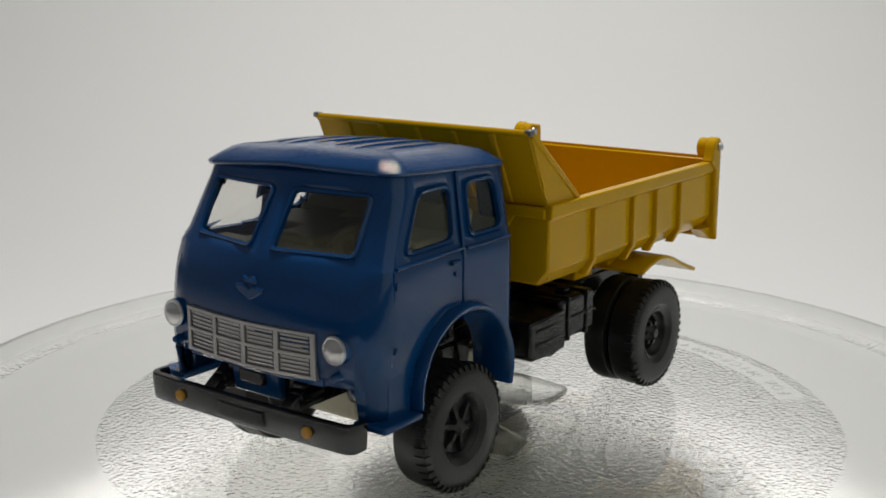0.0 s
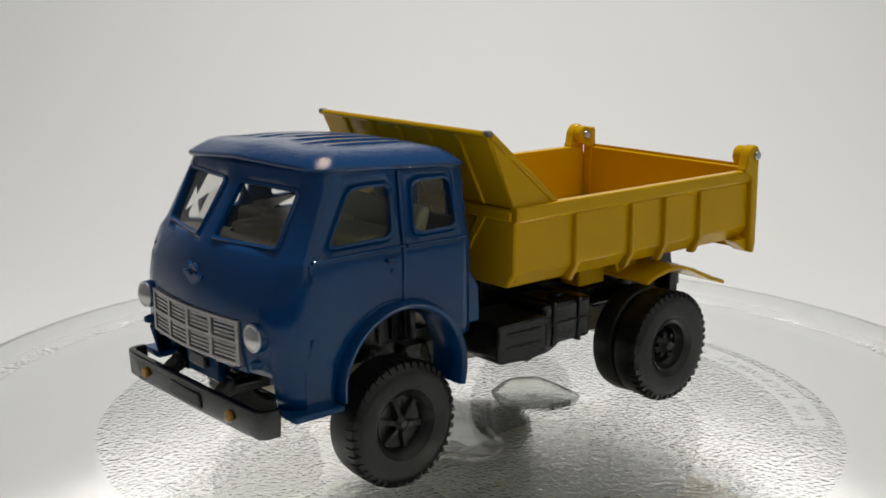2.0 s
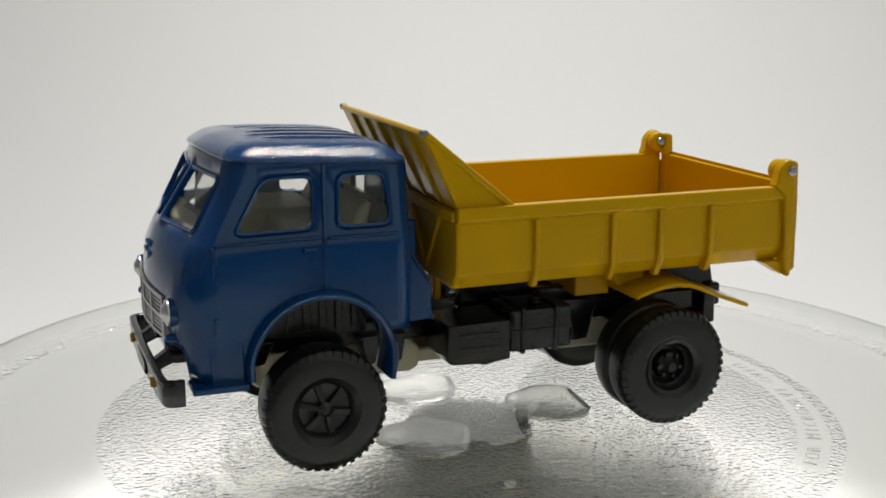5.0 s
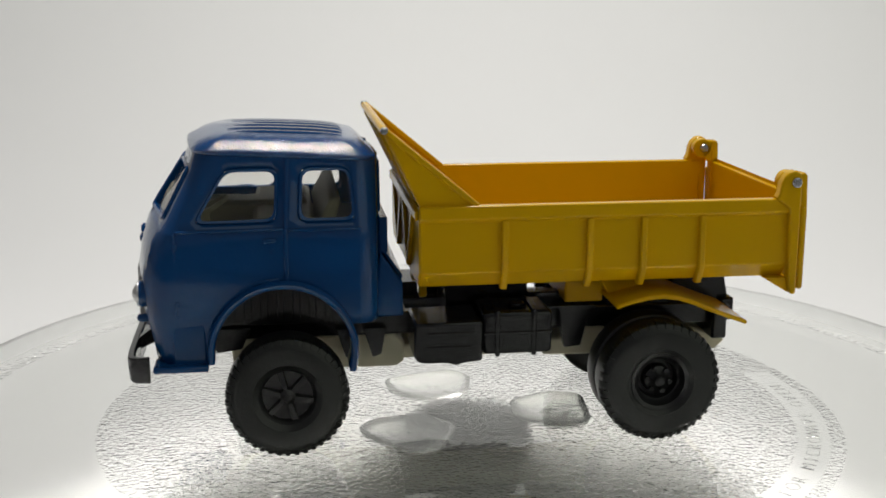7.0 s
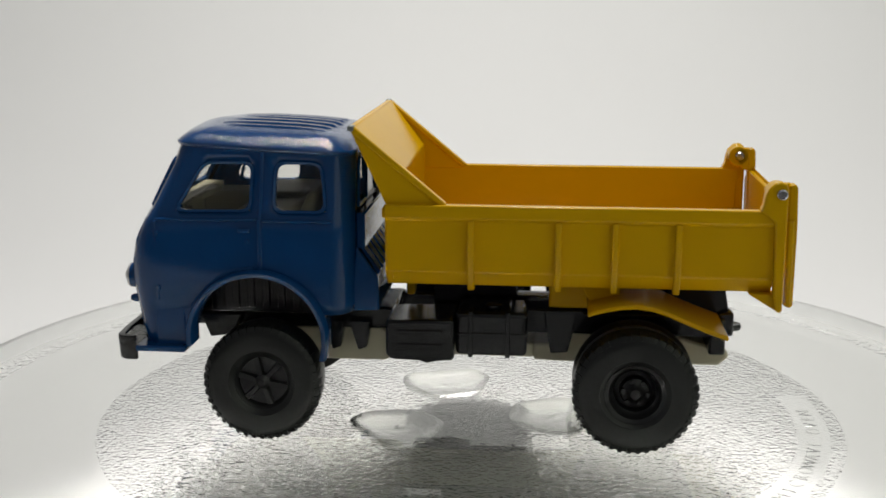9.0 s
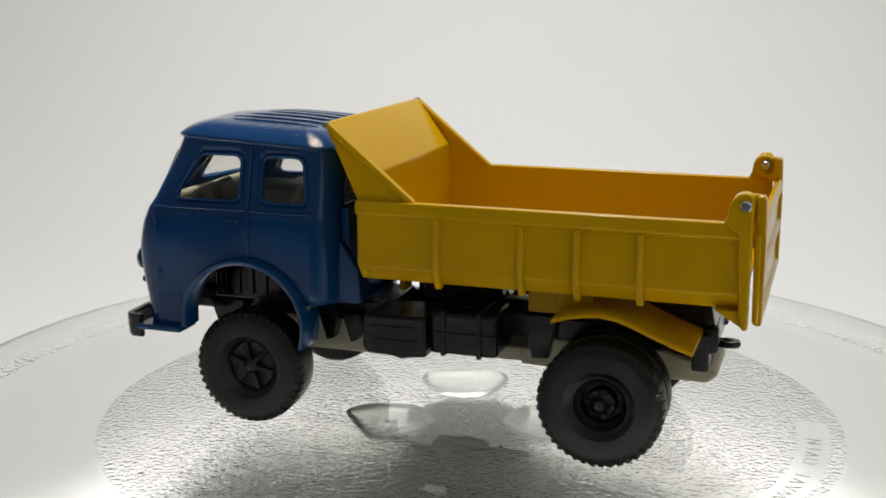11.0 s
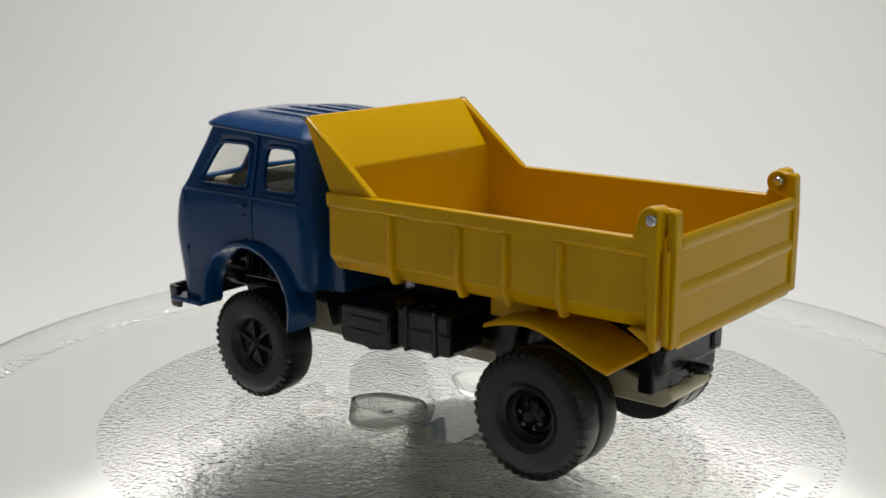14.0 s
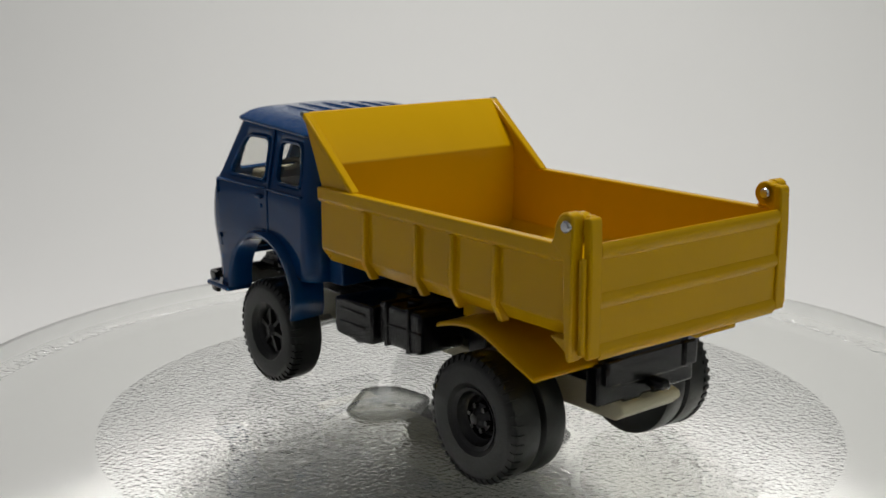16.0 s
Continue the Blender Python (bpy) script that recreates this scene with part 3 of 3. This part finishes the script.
def windows():
    quads = []
    for s in (-1, 1):
        quads.append(([cab_point(0, WY, 47.1, s), cab_point(0, 0.98, 47.1, s), cab_point(0, 0.98, 56.4, s), cab_point(0, WY, 56.4, s)], (-1, 0.12 * s, 0.5), 1.1, "windscreen"))
        sill = 45.6 if s > 0 else 47.1
        for a, b in ((1.0, 2.0), (4.0, 5.0)):
            quads.append(([cab_point(2, a, sill, s), cab_point(2, b, sill, s), cab_point(2, b, 56.4, s), cab_point(2, a, 56.4, s)], (0, s, 0.13), 2.0, "side_window"))
        quads.append(([cab_point(4, 0.05, 47.1, s), cab_point(4, 0.62, 47.1, s), cab_point(4, 0.62, 56.4, s), cab_point(4, 0.05, 56.4, s)], (1, 0, 0), 1.0, "rear_window"))
    for c, out, r, name in quads:
        fr = part("window_frame", ring_frame(c, 0.45, 0.25, r, out, 0.9, 0.45), BLUE, CAB, "raised blue window surround", smooth=50)
        out = Vector(out).normalized()
        bm = bmesh.new()
        outer = [bm.verts.new(Vector(p) - out * 0.5) for p in c]
        inner = [bm.verts.new(Vector(p) - out * 0.75) for p in c]
        bm.faces.new(outer)
        bm.faces.new(inner[::-1])
        for k in range(4):
            bm.faces.new((outer[k], inner[k], inner[(k + 1) % 4], outer[(k + 1) % 4]))
        part(name, bm, PANE, fr, "clear plastic pane").visible_shadow = False


windows()


def roof():
    """Overhanging gutter lip and a low dome."""
    def outline(grow_front, grow_side, grow_back, z):
        pts = []
        for s, seq in ((1, COLS), (-1, COLS[-2:0:-1])):
            for k, f in seq:
                x, y = cab_column(k, f, 59.0)
                cx = -37.0
                gx = grow_front if x < cx else grow_back
                w = abs(x - cx) / 19.0
                nx = x + (-gx if x < cx else gx) * min(1, w) * (1.0 if k in (0, 1, 3, 4) else w)
                ny = y + grow_side * min(1.0, y / 18.0)
                peak = (0.9 if z < 60 else 0.4) * max(0, 1 - y / 18.0) if k == 0 else 0.0
                pts.append((nx, ny * s, z + peak))
        return pts
    loops = [outline(0.0, 0.2, -0.3, 58.3), outline(0.6, 0.9, -0.4, 58.6), outline(0.8, 1.1, -0.4, 59.1), outline(0.5, 0.8, -0.8, 59.5), outline(-0.9, -1.0, -2.0, 60.7),
             outline(-2.4, -2.6, -3.5, 61.6), outline(-4.6, -4.8, -6.0, 62.15), outline(-8.0, -8.4, -9.0, 62.45), outline(-13.0, -14.5, -12.8, 62.65)]
    bm = bmesh.new()
    rings = [[bm.verts.new(p) for p in l] for l in loops]
    n = len(rings[0])
    for a, b in zip(rings, rings[1:]):
        for i in range(n):
            bm.faces.new((a[i], a[(i + 1) % n], b[(i + 1) % n], b[i]))
    bm.faces.new(rings[-1])
    bm.faces.new(rings[0][::-1])
    for v in bm.verts:
        v.co.z += roof_tilt(v.co.x, v.co.y) * (1.0 if v.co.z < 61 else 0.8)
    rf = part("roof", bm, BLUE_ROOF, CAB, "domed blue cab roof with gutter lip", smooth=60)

    def top(x, y):
        return 62.7 - 0.55 * (abs(y) / 16.0) ** 2 - (0.75 if x < -36 else 0.8) * max(0, abs(x + 36) / 13.0) ** 3
    for y in (-13.2, -8.2, -2.8, 2.8, 8.2, 13.2):
        bm = bmesh.new()
        xs = [-49.6 + (0 if abs(y) < 12 else 1.6) + i * 1.4 for i in range(19)]
        xs = [x for x in xs if x < -24]
        secs = []
        for i, x in enumerate(xs):
            h = 0.5 if 0 < i < len(xs) - 1 else 0.0
            z = top(x, y) + roof_tilt(x, y) * 0.8
            secs.append([bm.verts.new((x, y - 1.3, z - 0.6)), bm.verts.new((x, y - 0.75, z + h * 0.9)), bm.verts.new((x, y + 0.75, z + h * 0.9)), bm.verts.new((x, y + 1.3, z - 0.6))])
        for a, b in zip(secs, secs[1:]):
            for k in range(3):
                bm.faces.new((a[k], b[k], b[k + 1], a[k + 1]))
        bm.faces.new(secs[0])
        bm.faces.new(secs[-1][::-1])
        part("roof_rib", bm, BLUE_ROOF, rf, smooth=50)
    for s in (-1, 1):
        bm = boxes((-48.2, -44.6, *sorted((8.4 * s, 13.0 * s)), 60.4, 62.15))
        for v in bm.verts:
            v.co.z += 0.10 * (v.co.x + 46.4) + roof_tilt(v.co.x, v.co.y) * 0.8
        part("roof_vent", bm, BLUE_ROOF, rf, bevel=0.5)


roof()


def cab_details():
    for s in (-1, 1):
        def ys(a, b):
            return sorted((a * s, b * s))
        # wheel arch lip: a band swept round the opening, running down behind the wheel
        bm = bmesh.new()
        path = [(-52.0, 20.0)] + [(ARCH_X - 14.45 * math.cos(math.radians(a)), ARCH_Z + 14.45 * math.sin(math.radians(a))) for a in range(8, 176, 6)] + [(-23.4, 20.5), (-23.9, 17.6)]
        secs = []
        for i, (x, z) in enumerate(path):
            dx, dz = x - ARCH_X, z - ARCH_Z
            l = math.hypot(dx, dz)
            nx, nz = (dx / l, dz / l) if z > ARCH_Z else ((-1.0, 0.0) if dx < 0 else (1.0, 0.0))
            sec = [(0.15, 24.0), (0.15, 26.4), (-0.25, 27.3), (-0.9, 27.2), (-1.25, 26.7), (-1.25, 18.5 if i > 14 else 21.5), (-0.5, 18.5 if i > 14 else 21.5)]
            secs.append([bm.verts.new((x + nx * d, y * s, z + nz * d)) for d, y in sec])
        m = len(secs[0])
        for a, b in zip(secs, secs[1:]):
            for k in range(m):
                bm.faces.new((a[k], a[(k + 1) % m], b[(k + 1) % m], b[k]))
        bm.faces.new(secs[0])
        bm.faces.new(secs[-1][::-1])
        part("wheel_arch", bm, BLUE, CAB, "flared blue wheel arch lip", smooth=50)
        # front corner skirt with its entry step
        bm = bmesh.new()
        prism(bm, [(-58.6, 28.0), (-52.3, 28.0), (-52.0, 19.4), (-58.6, 19.4)], 22.0 * s, 25.15 * s)
        part("corner_skirt", bm, BLUE, CAB, bevel=0.5)
        part("step", boxes((-62.2, -51.9, *ys(20.6, 27.6), 18.7, 19.9)), BLUE, CAB, "blue entry step ledge", bevel=0.4)
        # body seams, belt moulding, door furniture
        part("belt_moulding", boxes((-57.2, -37.2, *ys(24.5, 25.5), 45.2, 45.8)), BLUE, CAB, bevel=0.25)
        part("belt_moulding", boxes((-36.2, -22.3, *ys(24.5, 25.5), 45.0, 45.6)), BLUE, CAB, bevel=0.25)
        part("door_seam", boxes((-37.25, -36.35, *ys(24.4, 25.28), 34.8, 45.6)), BLUE, CAB, bevel=0.25)
        bm = bmesh.new()
        prism(bm, [(-37.1, 45.2), (-36.3, 45.2), (-35.8, 58.6), (-36.6, 58.6)], 24.6 * s, 25.0 * s)
        for v in bm.verts:
            if v.co.z > 50:
                v.co.y -= 2.1 * s
        part("door_seam", bm, BLUE, CAB, bevel=0.15)
        part("door_seam", boxes((-57.9, -57.2, *ys(24.3, 25.25), 29.0, 45.2)), BLUE, CAB, bevel=0.25)
        part("door_handle", boxes((-41.0, -38.5, *ys(24.8, 25.9), 42.9, 43.8)), BLUE, CAB, bevel=0.3)
        part("door_lock", cyl(bmesh.new(), (-39.3, 41.2), 0.45, 24.8 * s, 25.35 * s, "y", 12), BLUE, CAB, bevel=0.1)
        part("hinge", boxes((-57.6, -56.9, *ys(24.6, 25.5), 42.0, 43.4)), BLUE, CAB, bevel=0.2)
        part("hinge", boxes((-57.6, -56.9, *ys(24.6, 25.5), 31.0, 32.2)), BLUE, CAB, bevel=0.2)
        part("arch_ridge", prism(bmesh.new(), [(-46.6, 33.0), (-46.0, 33.9), (-42.5, 35.6), (-38.2, 36.1), (-38.2, 35.4), (-42.3, 34.9), (-45.5, 33.2)], 24.7 * s, 25.35 * s), BLUE, CAB, bevel=0.2)
        # headlights
        def turned(profile, x0, y, z, n=28):
            b = lathe(bmesh.new(), profile, axis="z", n=n, closed=False)
            for v in b.verts:
                v.co = (x0 - v.co.z, y + v.co.x, z + v.co.y)
            return b
        hl = part("headlight", turned([(0, 0), (2.55, 0), (2.6, 3.2), (2.45, 3.7), (0, 3.7)], -61.2, 19.3 * s, 32.5), BLUE, CAB, "blue headlight bowl")
        part("lens", turned([(2.45, 3.4), (2.5, 3.9), (2.3, 4.1), (2.0, 4.05), (1.4, 4.6), (0.7, 4.95), (0, 5.05)], -61.2, 19.3 * s, 32.5), LENS, hl, "silver domed headlight lens")
        part("tow_lug", turned([(0, 0), (0.85, 0), (0.85, 3.6), (0.6, 4.4), (0, 4.7)], -61.0, 19.0 * s, 27.6, 14), BLUE, CAB)
    # silver grille: bowed plate with eight recessed panels of fine slats
    def bow(y):
        return lerp(31, FRONT_MID) + (lerp(31, FRONT_EDGE) - lerp(31, FRONT_MID)) * (abs(y) / 18.6) ** 1.7 - 0.1

    def bowed(y0, y1, z0, z1, d0, d1, n=8):
        b = bmesh.new()
        secs = []
        for i in range(n + 1):
            y = y0 + (y1 - y0) * i / n
            x = bow(y)
            secs.append([b.verts.new((x + d0, y, z0)), b.verts.new((x + d1, y, z0)), b.verts.new((x + d1, y, z1)), b.verts.new((x + d0, y, z1))])
        for p, q in zip(secs, secs[1:]):
            for k in range(4):
                b.faces.new((p[k], p[(k + 1) % 4], q[(k + 1) % 4], q[k]))
        b.faces.new(secs[0])
        b.faces.new(secs[-1][::-1])
        return b
    gr = part("grille", bowed(-15.2, 15.2, 26.6, 34.7, 0.0, 0.9, 14), SILVER, CAB, "silver painted grille with eight louvred panels", bevel=0.15)
    for z0, z1 in ((26.6, 27.3), (30.3, 31.0), (34.0, 34.7)):
        part("grille_bar", bowed(-15.2, 15.2, z0, z1, -0.55, 0.1, 14), SILVER, gr, bevel=0.12)
    for y in (-14.85, -7.4, 0, 7.4, 14.85):
        part("grille_bar", bowed(y - 0.5, y + 0.5, 26.6, 34.7, -0.56, 0.1, 2), SILVER, gr, bevel=0.12)
    for c in range(4):
        for r in range(2):
            y = -14.35 + 7.43 * c
            for i in range(4):
                z = 27.65 + 3.7 * r + 0.72 * i
                part("louvre", bowed(y + 0.4, y + 6.1, z, z + 0.34, -0.3, 0.1, 3), SILVER, gr)
    # raised emblem on the front
    em = bmesh.new()
    prism(em, [(-3.4, 40.9), (-2.2, 40.6), (-1.0, 41.0), (0, 40.4), (1.2, 41.0), (3.4, 40.9), (2.6, 39.6), (0, 38.3), (-2.6, 39.6)], -66.05, -64.8, "x")
    part("emblem", em, BLUE, CAB, "raised blue moulded badge", bevel=0.3)
    em = bmesh.new()
    prism(em, [(-1.6, 41.3), (-0.6, 42.6), (0.6, 41.9), (1.7, 42.5), (1.2, 41.2)], -65.85, -64.8, "x")
    part("emblem", em, BLUE, CAB, bevel=0.2)
    # tow panel under the grille
    tp = part("tow_panel", prism(bmesh.new(), [(-64.6, 26.8), (-62.0, 26.8), (-61.6, 20.6), (-63.6, 20.6)], -5.6, 5.6), BLUE, CAB, bevel=0.4)
    part("tow_box", boxes((-65.2, -63.0, -2.9, 2.9, 23.0, 25.6)), BLACK, tp, bevel=0.4)
    part("tow_panel", boxes((-64.2, -60, -16, 16, 25.2, 26.8)), BLUE, CAB, bevel=0.3)
    # inner cab: floor, seats, engine hump, wheel
    part("cab_floor", boxes((-59, -19.5, -21, 21, 41.0, 42.0)), INTERIOR, CAB, "drab plastic cab interior", bevel=0.2)
    part("dashboard", boxes((-59.5, -54.5, -15.5, 15.5, 42, 46.6)), INTERIOR, CAB, bevel=0.8)
    part("seat", boxes((-43, -31, -19.5, 19.5, 42, 46.6)), INTERIOR, CAB, "pale drab moulded bench seat", bevel=1.0)
    part("seat_back", prism(bmesh.new(), [(-31.0, 44.5), (-27.2, 44.5), (-25.8, 50.4), (-27.8, 50.4)], -19.5, 19.5), INTERIOR, CAB, "pale drab bench seat back", bevel=0.9)
    part("inner_lining", boxes((-20.2, -19.6, -20, 20, 42, 47.6)), INTERIOR, CAB, bevel=0.2)
    part("engine_cover", boxes((-54, -32, -4.5, 4.5, 42, 47.5)), INTERIOR, CAB, bevel=1.0)
    sw = lathe(bmesh.new(), [(3.6, -0.4), (4.3, -0.4), (4.3, 0.4), (3.6, 0.4)], axis="z", n=28)
    bmesh.ops.rotate(sw, verts=sw.verts, cent=(0, 0, 0), matrix=Matrix.Rotation(radians(-28), 3, "Y"))
    for v in sw.verts:
        v.co += Vector((-51.5, -11.5, 47.6))
    part("steering_wheel", sw, INTERIOR, CAB, smooth=60)
    part("steering_column", boxes((-54, -51.5, -12, -11, 43, 47.4)), INTERIOR, CAB)
    # box behind the cab with its louvred slope
    bx = part("rear_box", prism(bmesh.new(), [(-18.5, 39.4), (-14.2, 33.4), (-14.0, 26.4), (-19.8, 26.2)], -20.0, 20.0), BLUE, CAB, bevel=0.4)
    for i in range(9):
        y = -16.8 + 4.2 * i
        part("louvre", prism(bmesh.new(), [(-18.4, 39.9), (-17.6, 39.6), (-13.9, 34.2), (-14.3, 33.4)], y - 1.75, y + 1.75), BLUE, bx, bevel=0.2)
    part("rear_panel", boxes((-18.6, -16.9, -18.5, 18.5, 38.8, 46.0)), BLUE, CAB, bevel=0.3)


cab_details()


def set_askew(ob):
    """The cab casting sits a little over to one side at its front."""
    if ob.type == "MESH" and ob.name.split(".")[0] in ("cab", "window_frame", "windscreen", "side_window", "belt_moulding", "door_seam", "hinge", "emblem"):
        for v in ob.data.vertices:
            x, z = v.co.x / MM, v.co.z / MM
            reach = min(1, max(0, (-40 - x) / 18)) * min(1, max(0, (z - 26) / 9)) * min(1, max(0, (59 - z) / 3))
            v.co.y -= 1.15 * MM * reach
    for child in ob.children:
        set_askew(child)


set_askew(CAB)


def bumper():
    path = [(-63.4, -24.8), (-65.3, -24.8), (-66.4, -24.5), (-67.2, -23.8), (-67.65, -22.7), (-67.95, -18), (-68.1, 0), (-67.95, 18), (-67.65, 22.7), (-67.2, 23.8), (-66.4, 24.5), (-65.3, 24.8), (-63.4, 24.8)]
    sec = [(0.0, 21.6), (0.0, 21.0), (0.25, 17.0), (0.6, 16.5), (1.6, 16.5), (1.6, 21.2), (1.2, 21.7)]
    bm = bmesh.new()
    secs = []
    for i, (x, y) in enumerate(path):
        a, b = Vector(path[max(0, i - 1)]), Vector(path[min(len(path) - 1, i + 1)])
        t = (b - a).normalized()
        nrm = Vector((t.y, -t.x))
        secs.append([bm.verts.new((x + nrm.x * d, y + nrm.y * d, z)) for d, z in sec])
    m = len(sec)
    for a, b in zip(secs, secs[1:]):
        for k in range(m):
            bm.faces.new((a[k], a[(k + 1) % m], b[(k + 1) % m], b[k]))
    bm.faces.new(secs[0])
    bm.faces.new(secs[-1][::-1])
    for v in bm.verts:
        v.co += Vector((0.3, 0, -0.6))
    bp = part("bumper", bm, BLACK, TRUCK, "glossy black wrap-around front bumper", bevel=0.2)
    for s in (-1, 1):
        b = cyl(bmesh.new(), (15.4 * s, 18.4), 1.0, -68.15, -67.0, "x", 20)
        part("indicator", b, AMBER, bp, "amber painted indicator dot", bevel=0.2)
        part("bumper_iron", prism(bmesh.new(), [(-66.6, 21.0), (-61.5, 24.5), (-58, 24.5), (-58, 21.5), (-62, 20.6), (-66.6, 18.5)], 8.0 * s, 10.5 * s), BLACK, bp, bevel=0.3)
        part("front_damper", cyl(bmesh.new(), (9.3 * s, 21.6), 1.7, -64.0, -58, "x", 18), BLACK, TRUCK, bevel=0.3)
    part("plate_recess", boxes((-68.0, -67.2, -5.6, 5.6, 16.8, 19.7)), BLACK, bp, "blank raised plate panel", bevel=0.3)
    part("front_crossmember", boxes((-62.5, -59.5, -8.5, 8.5, 20.5, 25.0)), BLACK, TRUCK, bevel=0.4)


bumper()


# ---------------------------------------------------------------- motion
def motions():
    rows_plate, rows_truck = [], []
    for k in range(17):
        m = pose(0, 0, 0, 0, 0, turn_angle(k))
        rows_plate.append((float(k), m))
        rows_truck.append((float(k), m @ pose(-0.00265, -0.00179, 0)))
    walk(PLATE, rows_plate)
    walk(TRUCK, rows_truck)


motions()
